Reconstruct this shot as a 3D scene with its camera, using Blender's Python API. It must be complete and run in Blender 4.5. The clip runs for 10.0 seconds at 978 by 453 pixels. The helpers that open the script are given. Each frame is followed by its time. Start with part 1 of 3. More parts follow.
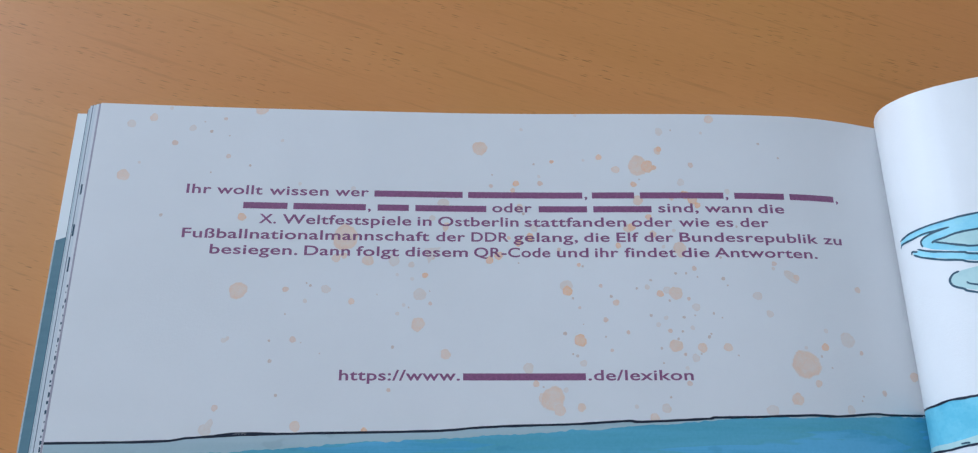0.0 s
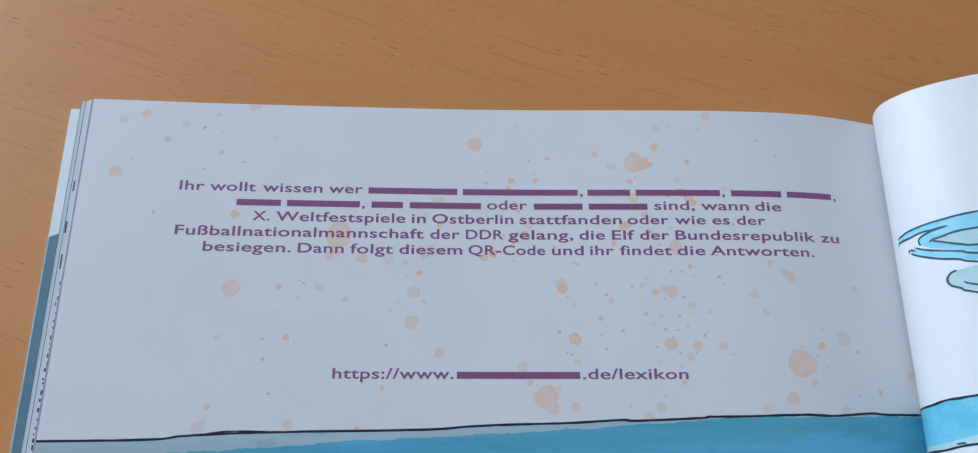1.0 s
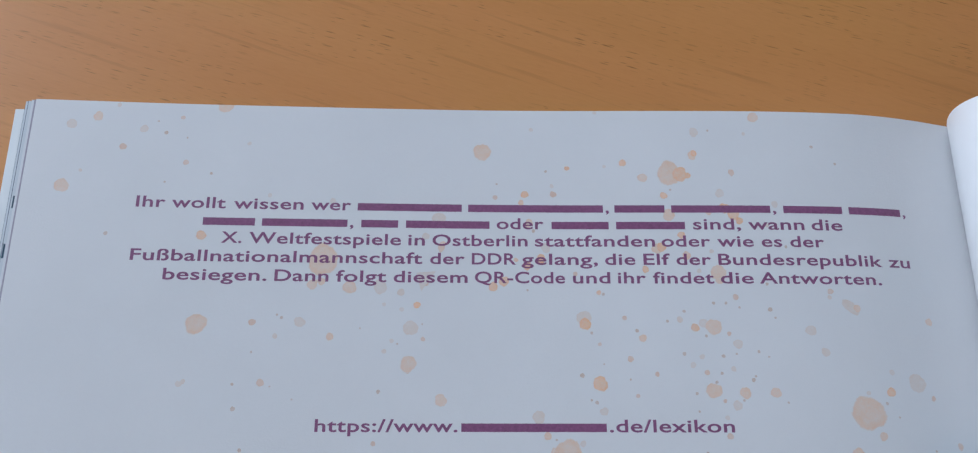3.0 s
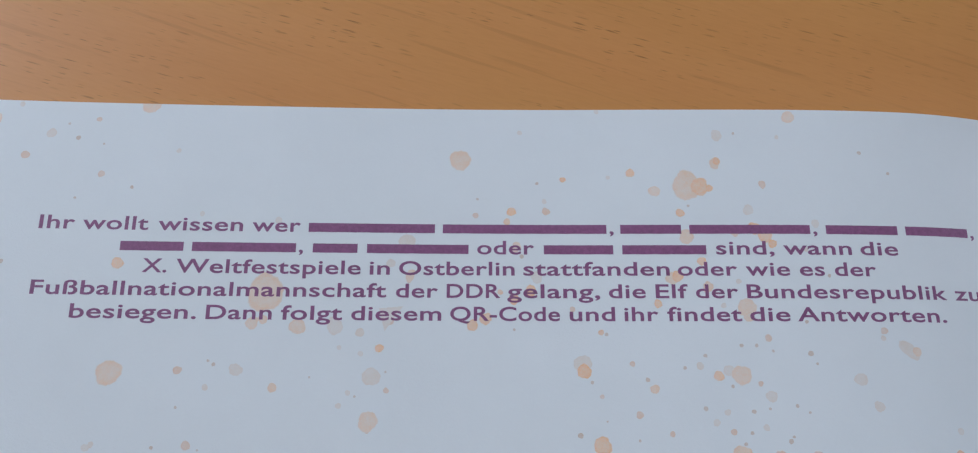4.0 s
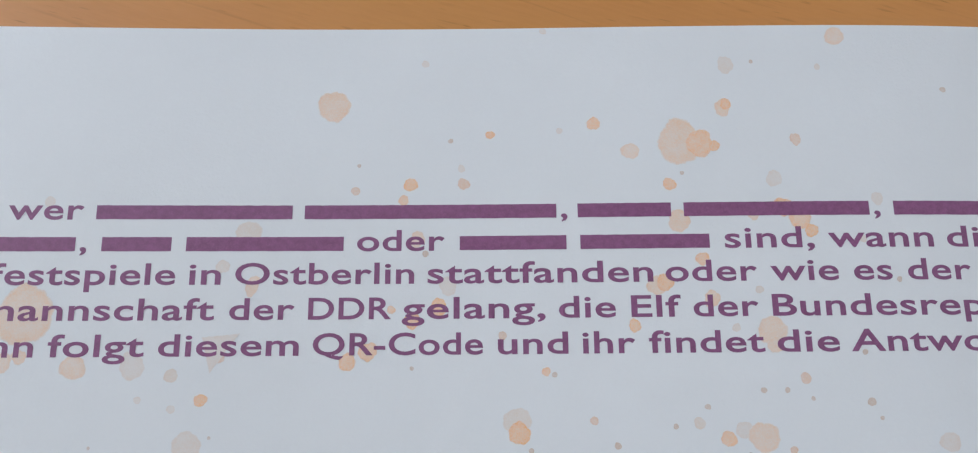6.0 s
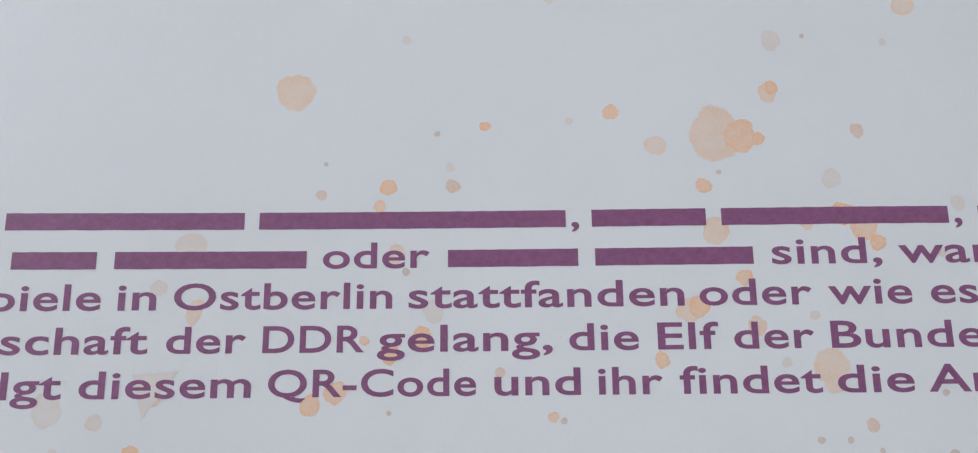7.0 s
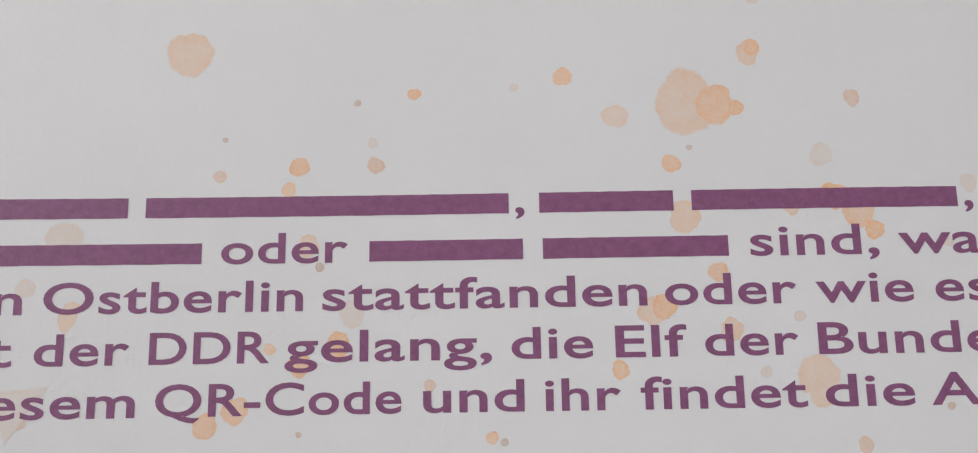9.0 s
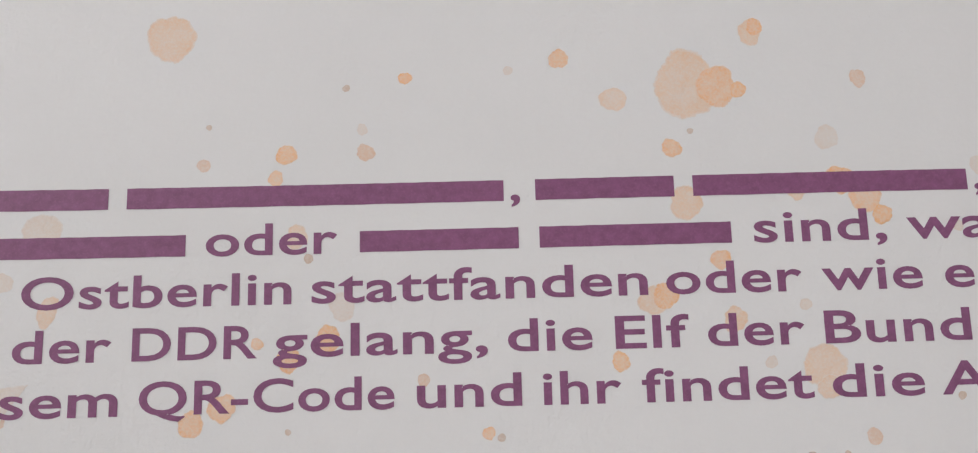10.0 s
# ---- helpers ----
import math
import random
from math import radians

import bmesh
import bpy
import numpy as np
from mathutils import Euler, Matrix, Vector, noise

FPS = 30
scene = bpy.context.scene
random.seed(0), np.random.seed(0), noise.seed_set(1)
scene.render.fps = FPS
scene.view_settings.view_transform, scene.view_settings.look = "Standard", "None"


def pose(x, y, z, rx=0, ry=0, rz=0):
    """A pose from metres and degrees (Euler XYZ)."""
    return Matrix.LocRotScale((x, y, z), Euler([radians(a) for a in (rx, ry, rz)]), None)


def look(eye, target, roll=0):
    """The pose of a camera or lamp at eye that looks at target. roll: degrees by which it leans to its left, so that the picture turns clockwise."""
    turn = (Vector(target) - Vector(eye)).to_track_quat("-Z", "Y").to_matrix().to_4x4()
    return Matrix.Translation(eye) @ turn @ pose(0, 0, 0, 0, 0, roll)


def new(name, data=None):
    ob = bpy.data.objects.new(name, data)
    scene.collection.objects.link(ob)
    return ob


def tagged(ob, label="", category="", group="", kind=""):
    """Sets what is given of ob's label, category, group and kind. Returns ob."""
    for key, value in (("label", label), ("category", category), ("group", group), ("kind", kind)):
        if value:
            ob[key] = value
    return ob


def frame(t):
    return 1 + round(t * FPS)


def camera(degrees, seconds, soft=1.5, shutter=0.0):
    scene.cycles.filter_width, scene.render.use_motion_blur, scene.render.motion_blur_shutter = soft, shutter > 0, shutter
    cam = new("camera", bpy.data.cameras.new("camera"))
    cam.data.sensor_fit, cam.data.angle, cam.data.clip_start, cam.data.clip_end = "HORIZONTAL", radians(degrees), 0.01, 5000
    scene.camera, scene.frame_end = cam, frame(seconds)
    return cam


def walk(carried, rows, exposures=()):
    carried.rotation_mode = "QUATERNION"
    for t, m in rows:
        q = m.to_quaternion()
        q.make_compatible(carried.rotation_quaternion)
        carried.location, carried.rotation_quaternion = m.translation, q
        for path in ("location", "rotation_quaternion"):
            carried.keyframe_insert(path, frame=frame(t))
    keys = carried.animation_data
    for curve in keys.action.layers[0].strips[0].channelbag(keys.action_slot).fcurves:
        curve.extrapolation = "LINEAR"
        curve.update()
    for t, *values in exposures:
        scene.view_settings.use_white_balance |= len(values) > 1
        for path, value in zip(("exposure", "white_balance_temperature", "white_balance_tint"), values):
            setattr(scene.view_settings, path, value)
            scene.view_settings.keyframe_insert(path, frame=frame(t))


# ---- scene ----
cam = camera(65.0, 10.0, soft=1.15)
PATH = [
    (0, (0.00348, 0.00636, 0.29489), (0.00973, 0.06867, 0.10495), 5.78),
    (0.5, (0.00469, 0.00808, 0.29464), (0.01045, 0.06854, 0.10408), 5.55),
    (1, (0.00640, 0.00946, 0.29413), (0.01205, 0.06935, 0.10339), 5.56),
    (1.2, (0.00632, 0.01003, 0.29340), (0.01215, 0.06975, 0.10262), 5.79),
    (1.5, (0.00880, 0.01314, 0.29006), (0.01401, 0.07211, 0.09902), 5.22),
    (2, (0.00811, 0.01491, 0.28609), (0.01271, 0.07320, 0.09483), 4.75),
    (2.5, (0.00702, 0.02087, 0.27675), (0.01124, 0.07758, 0.08501), 4.44),
    (2.8, (0.00563, 0.02495, 0.26762), (0.00982, 0.08235, 0.07608), 4.26),
    (3, (0.00634, 0.03539, 0.25743), (0.01039, 0.09021, 0.06513), 4.44),
    (3.2, (0.00842, 0.04431, 0.24522), (0.01288, 0.09737, 0.05244), 5.02),
    (4.3, (0.01830, 0.05993, 0.20899), (0.01971, 0.11164, 0.01580), 1.73),
    (4.5, (0.02160, 0.06398, 0.20084), (0.02262, 0.11410, 0.00723), 1.27),
    (4.8, (0.02477, 0.06854, 0.18917), (0.02762, 0.11765, -0.00469), 3.21),
    (5, (0.03037, 0.07327, 0.18103), (0.03361, 0.12013, -0.01337), 3.75),
    (5.5, (0.03408, 0.07489, 0.16161), (0.03725, 0.12046, -0.03310), 3.65),
    (5.7, (0.03416, 0.07543, 0.15718), (0.03690, 0.11963, -0.03786), 3.21),
    (6.8, (0.03721, 0.08544, 0.13072), (0.03950, 0.12715, -0.06487), 2.56),
    (7, (0.03651, 0.08612, 0.12744), (0.03805, 0.12625, -0.06848), 1.72),
    (7.5, (0.03560, 0.08842, 0.11940), (0.03723, 0.12639, -0.07696), 2.20),
    (8, (0.03717, 0.08817, 0.11609), (0.03960, 0.12418, -0.08063), 3.50),
    (8.2, (0.03892, 0.09003, 0.11434), (0.04237, 0.12319, -0.08287), 5.46),
    (8.5, (0.04288, 0.09075, 0.11395), (0.04708, 0.12397, -0.08322), 6.46),
    (8.8, (0.04372, 0.09035, 0.11212), (0.04769, 0.12399, -0.08499), 5.86),
    (9, (0.04424, 0.09141, 0.11159), (0.04781, 0.12363, -0.08576), 5.48),
    (9.5, (0.04358, 0.09141, 0.10900), (0.04669, 0.12258, -0.08854), 4.81),
    (10, (0.04447, 0.09147, 0.10836), (0.04901, 0.12167, -0.08930), 7.15),
]
# the clip's camera turns its white balance from cool to neutral as it comes closer
EXPOSURES = [(0.0, -0.21, 6290, 10), (2.5, -0.22, 6400, 10), (3.2, -0.33, 6490, 13), (4.3, -0.18, 6580, 9.5), (4.5, -0.14, 6580, 10), (5.0, -0.04, 6780, 8.5), (5.5, -0.03, 6850, 9), (5.7, -0.04, 6950, 10), (6.8, -0.08, 7300, 13), (7.0, -0.08, 7280, 13), (7.5, -0.06, 7620, 14.5), (8.0, -0.08, 7800, 15), (10.0, -0.08, 8350, 17)]
walk(cam, [(t, look(eye, target, roll)) for t, eye, target, roll in PATH], EXPOSURES)
MM = 0.001

# ---- light: one daylight window in the side wall, a pale room round the table ----
world = bpy.data.worlds.new("daylight")
scene.world = world
world.use_nodes = True
wn = world.node_tree
sky = wn.nodes.new("ShaderNodeTexSky")
sky.sky_type = "NISHITA"
sky.sun_disc = False
sky.sun_elevation = radians(38)
sky.sun_rotation = radians(200)
wn.links.new(sky.outputs[0], wn.nodes["Background"].inputs[0])
wn.nodes["Background"].inputs[1].default_value = 0.10

WIN_X, WIN_Y, WIN_Z = -2.20, (0.35, 2.50), (0.30, 1.80)
lamp = bpy.data.lights.new("window_light", "AREA")
lamp.shape, lamp.size, lamp.size_y = "RECTANGLE", WIN_Z[1] - WIN_Z[0], WIN_Y[1] - WIN_Y[0]
lamp.energy, lamp.color = 88.0, (0.80, 0.94, 1.12)
lamp_ob = new("window_light", lamp)
mid = Vector((WIN_X + 0.04, sum(WIN_Y) / 2, sum(WIN_Z) / 2))
lamp_ob.matrix_world = look(mid, mid + Vector((1, 0, 0)))

# ---- materials ----


def material(name):
    m = bpy.data.materials.new(name)
    m.use_nodes = True
    t = m.node_tree
    return m, t, t.nodes["Principled BSDF"]


def node(t, kind, **inputs):
    n = t.nodes.new(kind)
    for k, v in inputs.items():
        n.inputs[k.replace("_", " ")].default_value = v
    return n


def mapped(t, scale, turn=0.0):
    """Texture coordinates in metres, scaled per axis and turned about z."""
    c = t.nodes.new("ShaderNodeTexCoord")
    first = t.nodes.new("ShaderNodeMapping")
    first.inputs["Rotation"].default_value = (0, 0, radians(turn))
    second = t.nodes.new("ShaderNodeMapping")
    second.inputs["Scale"].default_value = scale
    t.links.new(c.outputs["Object"], first.inputs["Vector"])
    t.links.new(first.outputs[0], second.inputs["Vector"])
    return second.outputs[0]


def noise_tex(t, vec, scale, detail=4.0, rough=0.55):
    n = node(t, "ShaderNodeTexNoise", Scale=scale, Detail=detail, Roughness=rough)
    t.links.new(vec, n.inputs["Vector"])
    return n.outputs["Fac"]


def ramp(t, fac, stops):
    r = t.nodes.new("ShaderNodeValToRGB")
    e = r.color_ramp.elements
    while len(e) < len(stops):
        e.new(0.5)
    for el, (p, c) in zip(e, stops):
        el.position, el.color = p, (*c, 1) if len(c) == 3 else c
    t.links.new(fac, r.inputs[0])
    return r.outputs[0]


def grey(v):
    return (v, v, v)


def mix(t, fac, a, b, how="MIX"):
    n = t.nodes.new("ShaderNodeMix")
    n.data_type, n.blend_type = "RGBA", how
    for sock, v in ((n.inputs[0], fac), (n.inputs[6], a), (n.inputs[7], b)):
        if isinstance(v, (int, float)):
            sock.default_value = v
        elif isinstance(v, tuple):
            sock.default_value = (*v, 1)
        else:
            t.links.new(v, sock)
    return n.outputs[2]


def calc(t, how, a, b):
    n = t.nodes.new("ShaderNodeMath")
    n.operation = how
    for sock, v in zip(n.inputs, (a, b)):
        if isinstance(v, (int, float)):
            sock.default_value = v
        else:
            t.links.new(v, sock)
    return n.outputs[0]


def bump(t, bsdf, height, distance, strength=1.0):
    b = node(t, "ShaderNodeBump", Strength=strength, Distance=distance)
    t.links.new(height, b.inputs["Height"])
    t.links.new(b.outputs[0], bsdf.inputs["Normal"])


def make_beech():
    """Lacquered beech: golden ground, soft long figure, sparse drawn-out grain lines, short brown ray flecks in loose drifts."""
    m, t, b = material("lacquered_beech")
    turn = 17.0
    figure = noise_tex(t, mapped(t, (4, 42, 1), turn), 1.0, 4, 0.55)
    broad = noise_tex(t, mapped(t, (2.2, 9, 1), turn), 1.0, 2)
    hue = noise_tex(t, mapped(t, (5, 12, 1), turn + 4), 1.0, 2)
    fine = noise_tex(t, mapped(t, (130, 1300, 1), turn), 1.0, 3, 0.6)
    base = ramp(t, figure, [(0.30, (0.556, 0.214, 0.053)), (0.55, (0.618, 0.254, 0.071)), (0.75, (0.666, 0.291, 0.090))])
    base = mix(t, 0.5, base, ramp(t, broad, [(0.3, (0.556, 0.215, 0.053)), (0.7, (0.666, 0.291, 0.089))]))
    base = mix(t, 0.30, base, ramp(t, hue, [(0.38, (0.645, 0.248, 0.080)), (0.62, (0.605, 0.274, 0.070))]))
    base = mix(t, 0.09, base, ramp(t, fine, [(0.35, (0.465, 0.172, 0.046)), (0.6, (0.680, 0.300, 0.100))]))
    # growth lines, wavering a little
    wander = noise_tex(t, mapped(t, (7, 9, 1), turn), 1.0, 2)
    run = t.nodes.new("ShaderNodeCombineXYZ")
    where = t.nodes.new("ShaderNodeSeparateXYZ")
    t.links.new(mapped(t, (1, 1, 1), turn + 2.0), where.inputs[0])
    t.links.new(calc(t, "MULTIPLY", where.outputs[0], 13.0), run.inputs[0])
    t.links.new(calc(t, "ADD", calc(t, "MULTIPLY", where.outputs[1], 420.0), calc(t, "MULTIPLY", wander, 3.0)), run.inputs[1])
    lines = noise_tex(t, run.outputs[0], 1.0, 2, 0.5)
    base = mix(t, calc(t, "MULTIPLY", ramp(t, lines, [(0.62, grey(0)), (0.69, grey(1))]), 0.24), base, (0.365, 0.140, 0.036))
    # ray flecks: stretched cells, only some of them dark
    marks = None
    for scale, edge, gate, seed in (((100, 900, 1), 0.27, 0.88, 0.0), ((175, 1600, 1), 0.28, 0.89, 7.3)):
        vec = mapped(t, scale, turn - 1.5)
        warp = node(t, "ShaderNodeTexNoise", Scale=0.9, Detail=2.0)
        t.links.new(vec, warp.inputs["Vector"])
        shift = t.nodes.new("ShaderNodeVectorMath")
        shift.operation = "MULTIPLY_ADD"
        shift.inputs[1].default_value, shift.inputs[2].default_value = (0.7, 0.7, 0.0), (seed, seed, 0)
        t.links.new(warp.outputs["Color"], shift.inputs[0])
        total = t.nodes.new("ShaderNodeVectorMath")
        t.links.new(vec, total.inputs[0])
        t.links.new(shift.outputs[0], total.inputs[1])
        v = t.nodes.new("ShaderNodeTexVoronoi")
        v.voronoi_dimensions = "2D"
        v.inputs["Scale"].default_value = 1.0
        t.links.new(total.outputs[0], v.inputs["Vector"])
        split = t.nodes.new("ShaderNodeSeparateColor")
        t.links.new(v.outputs["Color"], split.inputs[0])
        shape = ramp(t, v.outputs["Distance"], [(0.10, grey(1)), (edge, grey(0))])
        chosen = ramp(t, split.outputs[0], [(gate - 0.1, grey(0)), (gate + 0.14, grey(1))])
        fleck = calc(t, "MULTIPLY", shape, chosen)
        marks = fleck if marks is None else calc(t, "MAXIMUM", marks, fleck)
    patchy = ramp(t, noise_tex(t, mapped(t, (16, 50, 1), turn), 1.0, 2), [(0.40, grey(0.12)), (0.62, grey(1))])
    marks = calc(t, "MULTIPLY", marks, patchy)
    base = mix(t, calc(t, "MULTIPLY", marks, 0.80), base, (0.235, 0.082, 0.014))
    t.links.new(base, b.inputs["Base Color"])
    t.links.new(ramp(t, broad, [(0.3, grey(0.38)), (0.7, grey(0.46))]), b.inputs["Roughness"])
    b.inputs["Specular IOR Level"].default_value = 0.4
    bump(t, b, fine, 0.00004, 0.4)
    return m


def paper_base(t, tint):
    """Colour and relief of smooth offset paper: near white, faint cloudiness, fine fibres."""
    cloud = noise_tex(t, mapped(t, (1, 1, 1)), 38.0, 3)
    fibre = noise_tex(t, mapped(t, (1, 1, 1)), 2000.0, 3, 0.6)
    felt = noise_tex(t, mapped(t, (1, 1, 1)), 900.0, 2)
    lo = tuple(c * 0.965 for c in tint)
    base = mix(t, 0.25, ramp(t, cloud, [(0.3, lo), (0.7, tint)]), ramp(t, fibre, [(0.3, lo), (0.7, tint)]))
    return base, calc(t, "ADD", fibre, calc(t, "MULTIPLY", felt, 0.8))


def make_paper(name, tint, rough=0.55):
    m, t, b = material(name)
    base, relief = paper_base(t, tint)
    t.links.new(base, b.inputs["Base Color"])
    b.inputs["Roughness"].default_value = rough
    b.inputs["Specular IOR Level"].default_value = 0.5
    bump(t, b, relief, 0.00009, 0.65)
    return m


PAPER_TINT = (0.80, 0.80, 0.805)


def make_spot(name, colour, cover, faded=0.35):
    """A thin watercolour drop soaked into the paper: mottled and grainy, a little denser towards its rim, its edge frayed by the fibres."""
    m, t, b = material(name)
    rim = t.nodes.new("ShaderNodeAttribute")
    rim.attribute_name = "rim"
    paper, relief = paper_base(t, PAPER_TINT)
    pool = noise_tex(t, mapped(t, (1, 1, 1)), 520.0, 4, 0.65)
    grain = noise_tex(t, mapped(t, (1, 1, 1)), 3600.0, 3, 0.6)
    tone = noise_tex(t, mapped(t, (1, 1, 1)), 130.0, 2)
    fray = noise_tex(t, mapped(t, (1, 1, 1)), 1150.0, 5, 0.7)
    info = t.nodes.new("ShaderNodeObjectInfo")
    rich = (colour[0] * 0.99, colour[1] * 0.93, colour[2] * 0.84)
    ink = mix(t, ramp(t, tone, [(0.35, grey(0)), (0.65, grey(1))]), colour, rich)
    inside = calc(t, "SUBTRACT", 1.05, calc(t, "ADD", rim.outputs["Fac"], calc(t, "MULTIPLY", calc(t, "SUBTRACT", fray, 0.5), 0.30)))
    depth = calc(t, "MULTIPLY", ramp(t, pool, [(0.30, grey(0.68)), (0.70, grey(1.0))]), cover)
    depth = calc(t, "MULTIPLY", depth, ramp(t, grain, [(0.36, grey(0.70)), (0.60, grey(1.0))]))
    depth = calc(t, "MULTIPLY", depth, ramp(t, inside, [(0.0, grey(faded)), (0.09, grey(1.0)), (0.22, grey(0.92)), (0.45, grey(0.82))]))
    depth = calc(t, "MULTIPLY", depth, ramp(t, info.outputs["Random"], [(0.0, grey(0.8)), (1.0, grey(1.0))]))
    t.links.new(mix(t, depth, paper, ink), b.inputs["Base Color"])
    t.links.new(calc(t, "GREATER_THAN", inside, 0.0), b.inputs["Alpha"])
    b.inputs["Roughness"].default_value = 0.45
    b.inputs["Specular IOR Level"].default_value = 0.5
    bump(t, b, relief, 0.00009, 0.65)
    return m


def make_wash(name, dark, light, streak, band=0.5):
    """Brushed watercolour: long horizontal strokes of uneven depth, second strokes with dried edges over them, a few dark blooms."""
    m, t, b = material(name)
    stroke = noise_tex(t, mapped(t, (9, 150, 150)), 1.0, 4, 0.6)
    broad = noise_tex(t, mapped(t, (16, 60, 60)), 1.0, 3)
    over = noise_tex(t, mapped(t, (11, 105, 105)), 1.0, 3, 0.62)
    bloom = noise_tex(t, mapped(t, (90, 160, 160)), 1.0, 2)
    grain = noise_tex(t, mapped(t, (1, 1, 1)), 900.0, 4, 0.65)
    base = ramp(t, stroke, [(0.40, dark), (0.55, light), (0.66, light)])
    base = mix(t, 0.28, base, ramp(t, broad, [(0.35, dark), (0.65, light)]))
    layer = ramp(t, over, [(0.44, grey(0)), (0.46, grey(1.0)), (0.50, grey(0.75)), (0.72, grey(0.85))])
    base = mix(t, calc(t, "MULTIPLY", layer, band), base, streak)
    base = mix(t, calc(t, "MULTIPLY", ramp(t, bloom, [(0.66, grey(0)), (0.72, grey(1))]), 0.35), base, tuple(c * 0.72 for c in dark))
    base = mix(t, 0.2, base, ramp(t, grain, [(0.3, dark), (0.7, light)]))
    t.links.new(base, b.inputs["Base Color"])
    b.inputs["Roughness"].default_value = 0.55
    b.inputs["Specular IOR Level"].default_value = 0.3
    bump(t, b, grain, 0.00003, 0.4)
    return m


def make_ink(name, colour, rough=0.5, gloss=0.3):
    """Printed ink: uneven in two scales, with the paper's fine relief showing through."""
    m, t, b = material(name)
    n = noise_tex(t, mapped(t, (1, 1, 1)), 900.0, 3, 0.6)
    fine = noise_tex(t, mapped(t, (1, 1, 1)), 3400.0, 2, 0.6)
    tone = ramp(t, n, [(0.3, tuple(c * 0.85 for c in colour)), (0.7, tuple(min(1, c * 1.15) for c in colour))])
    t.links.new(mix(t, calc(t, "MULTIPLY", ramp(t, fine, [(0.52, grey(0)), (0.72, grey(1))]), 0.22), tone, tuple(min(1, c * 1.5 + 0.05) for c in colour)), b.inputs["Base Color"])
    b.inputs["Roughness"].default_value = rough
    b.inputs["Specular IOR Level"].default_value = gloss
    bump(t, b, fine, 0.00004, 0.5)
    return m


def make_plain(name, colour, rough=0.8):
    m, t, b = material(name)
    n = noise_tex(t, mapped(t, (1, 1, 1)), 6.0, 5, 0.6)
    t.links.new(ramp(t, n, [(0.3, tuple(c * 0.93 for c in colour)), (0.7, colour)]), b.inputs["Base Color"])
    b.inputs["Roughness"].default_value = rough
    return m


def make_glass():
    m, t, b = material("window_glass")
    b.inputs["Base Color"].default_value = (1, 1, 1, 1)
    b.inputs["Roughness"].default_value = 0.0
    b.inputs["Transmission Weight"].default_value = 1.0
    b.inputs["IOR"].default_value = 1.0
    return m


BEECH = make_beech()
PAPER = make_paper("page_paper", PAPER_TINT, 0.45)
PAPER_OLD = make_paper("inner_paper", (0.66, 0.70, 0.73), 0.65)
LEAF_WHITE = make_paper("leaf_paper", (0.76, 0.77, 0.79), 0.65)
GREY_PRINT = make_ink("mauve_grey_print", (0.40, 0.375, 0.43), 0.6)
PALE_PRINT = make_ink("pale_teal_print", (0.42, 0.52, 0.55), 0.6)
DARK_PRINT = make_ink("dark_blue_print", (0.030, 0.075, 0.115), 0.5)
TEAL_PRINT = make_wash("teal_cover_print", (0.085, 0.185, 0.235), (0.135, 0.250, 0.300), (0.11, 0.215, 0.26))
COVER_WHITE = make_paper("cover_white", (0.80, 0.82, 0.82), 0.35)
TYPE_INK = make_ink("plum_type_ink", (0.256, 0.085, 0.188), 0.42, 0.55)
LINE_INK = make_ink("blue_black_line_ink", (0.010, 0.017, 0.036), 0.45)
BLUE_LINE = make_ink("slate_blue_line_ink", (0.030, 0.085, 0.130), 0.45)
SPOT_TAN = make_spot("tan_watercolour", (0.865, 0.565, 0.375), 0.98)
SPOT_BROWN = make_spot("brown_watercolour", (0.77, 0.48, 0.325), 1.0)
SPOT_ORANGE = make_spot("orange_watercolour", (0.95, 0.45, 0.145), 1.0, 0.6)
SPOT_FAINT = make_spot("faint_watercolour", (0.76, 0.605, 0.51), 0.78)
SPOT_GREY = make_spot("brown_grey_watercolour", (0.60, 0.40, 0.285), 1.0)
WASH_PALE = make_wash("pale_watercolour_wash", (0.36, 0.49, 0.53), (0.46, 0.58, 0.62), (0.42, 0.54, 0.58))
WASH_BLUE = make_wash("blue_watercolour_wash", (0.072, 0.355, 0.530), (0.150, 0.490, 0.730), (0.108, 0.390, 0.420), 0.68)
WASH_SKY = make_wash("light_blue_watercolour_wash", (0.095, 0.47, 0.64), (0.22, 0.63, 0.77), (0.15, 0.55, 0.71))
WASH_FEATHER = make_wash("pale_blue_watercolour_wash", (0.20, 0.58, 0.74), (0.36, 0.72, 0.83), (0.30, 0.66, 0.72), 0.35)
WASH_MINT = make_wash("mint_watercolour_wash", (0.40, 0.61, 0.62), (0.52, 0.71, 0.70), (0.46, 0.66, 0.66))
WALL = make_plain("wall_paint", (0.74, 0.74, 0.74), 0.9)
CEIL = make_plain("ceiling_paint", (0.82, 0.82, 0.82), 0.9)
FLOOR = make_plain("grey_floor_covering", (0.22, 0.20, 0.18), 0.7)
FRAME = make_plain("white_frame_lacquer", (0.78, 0.78, 0.77), 0.4)
GLASS = make_glass()

# ---- building helpers ----


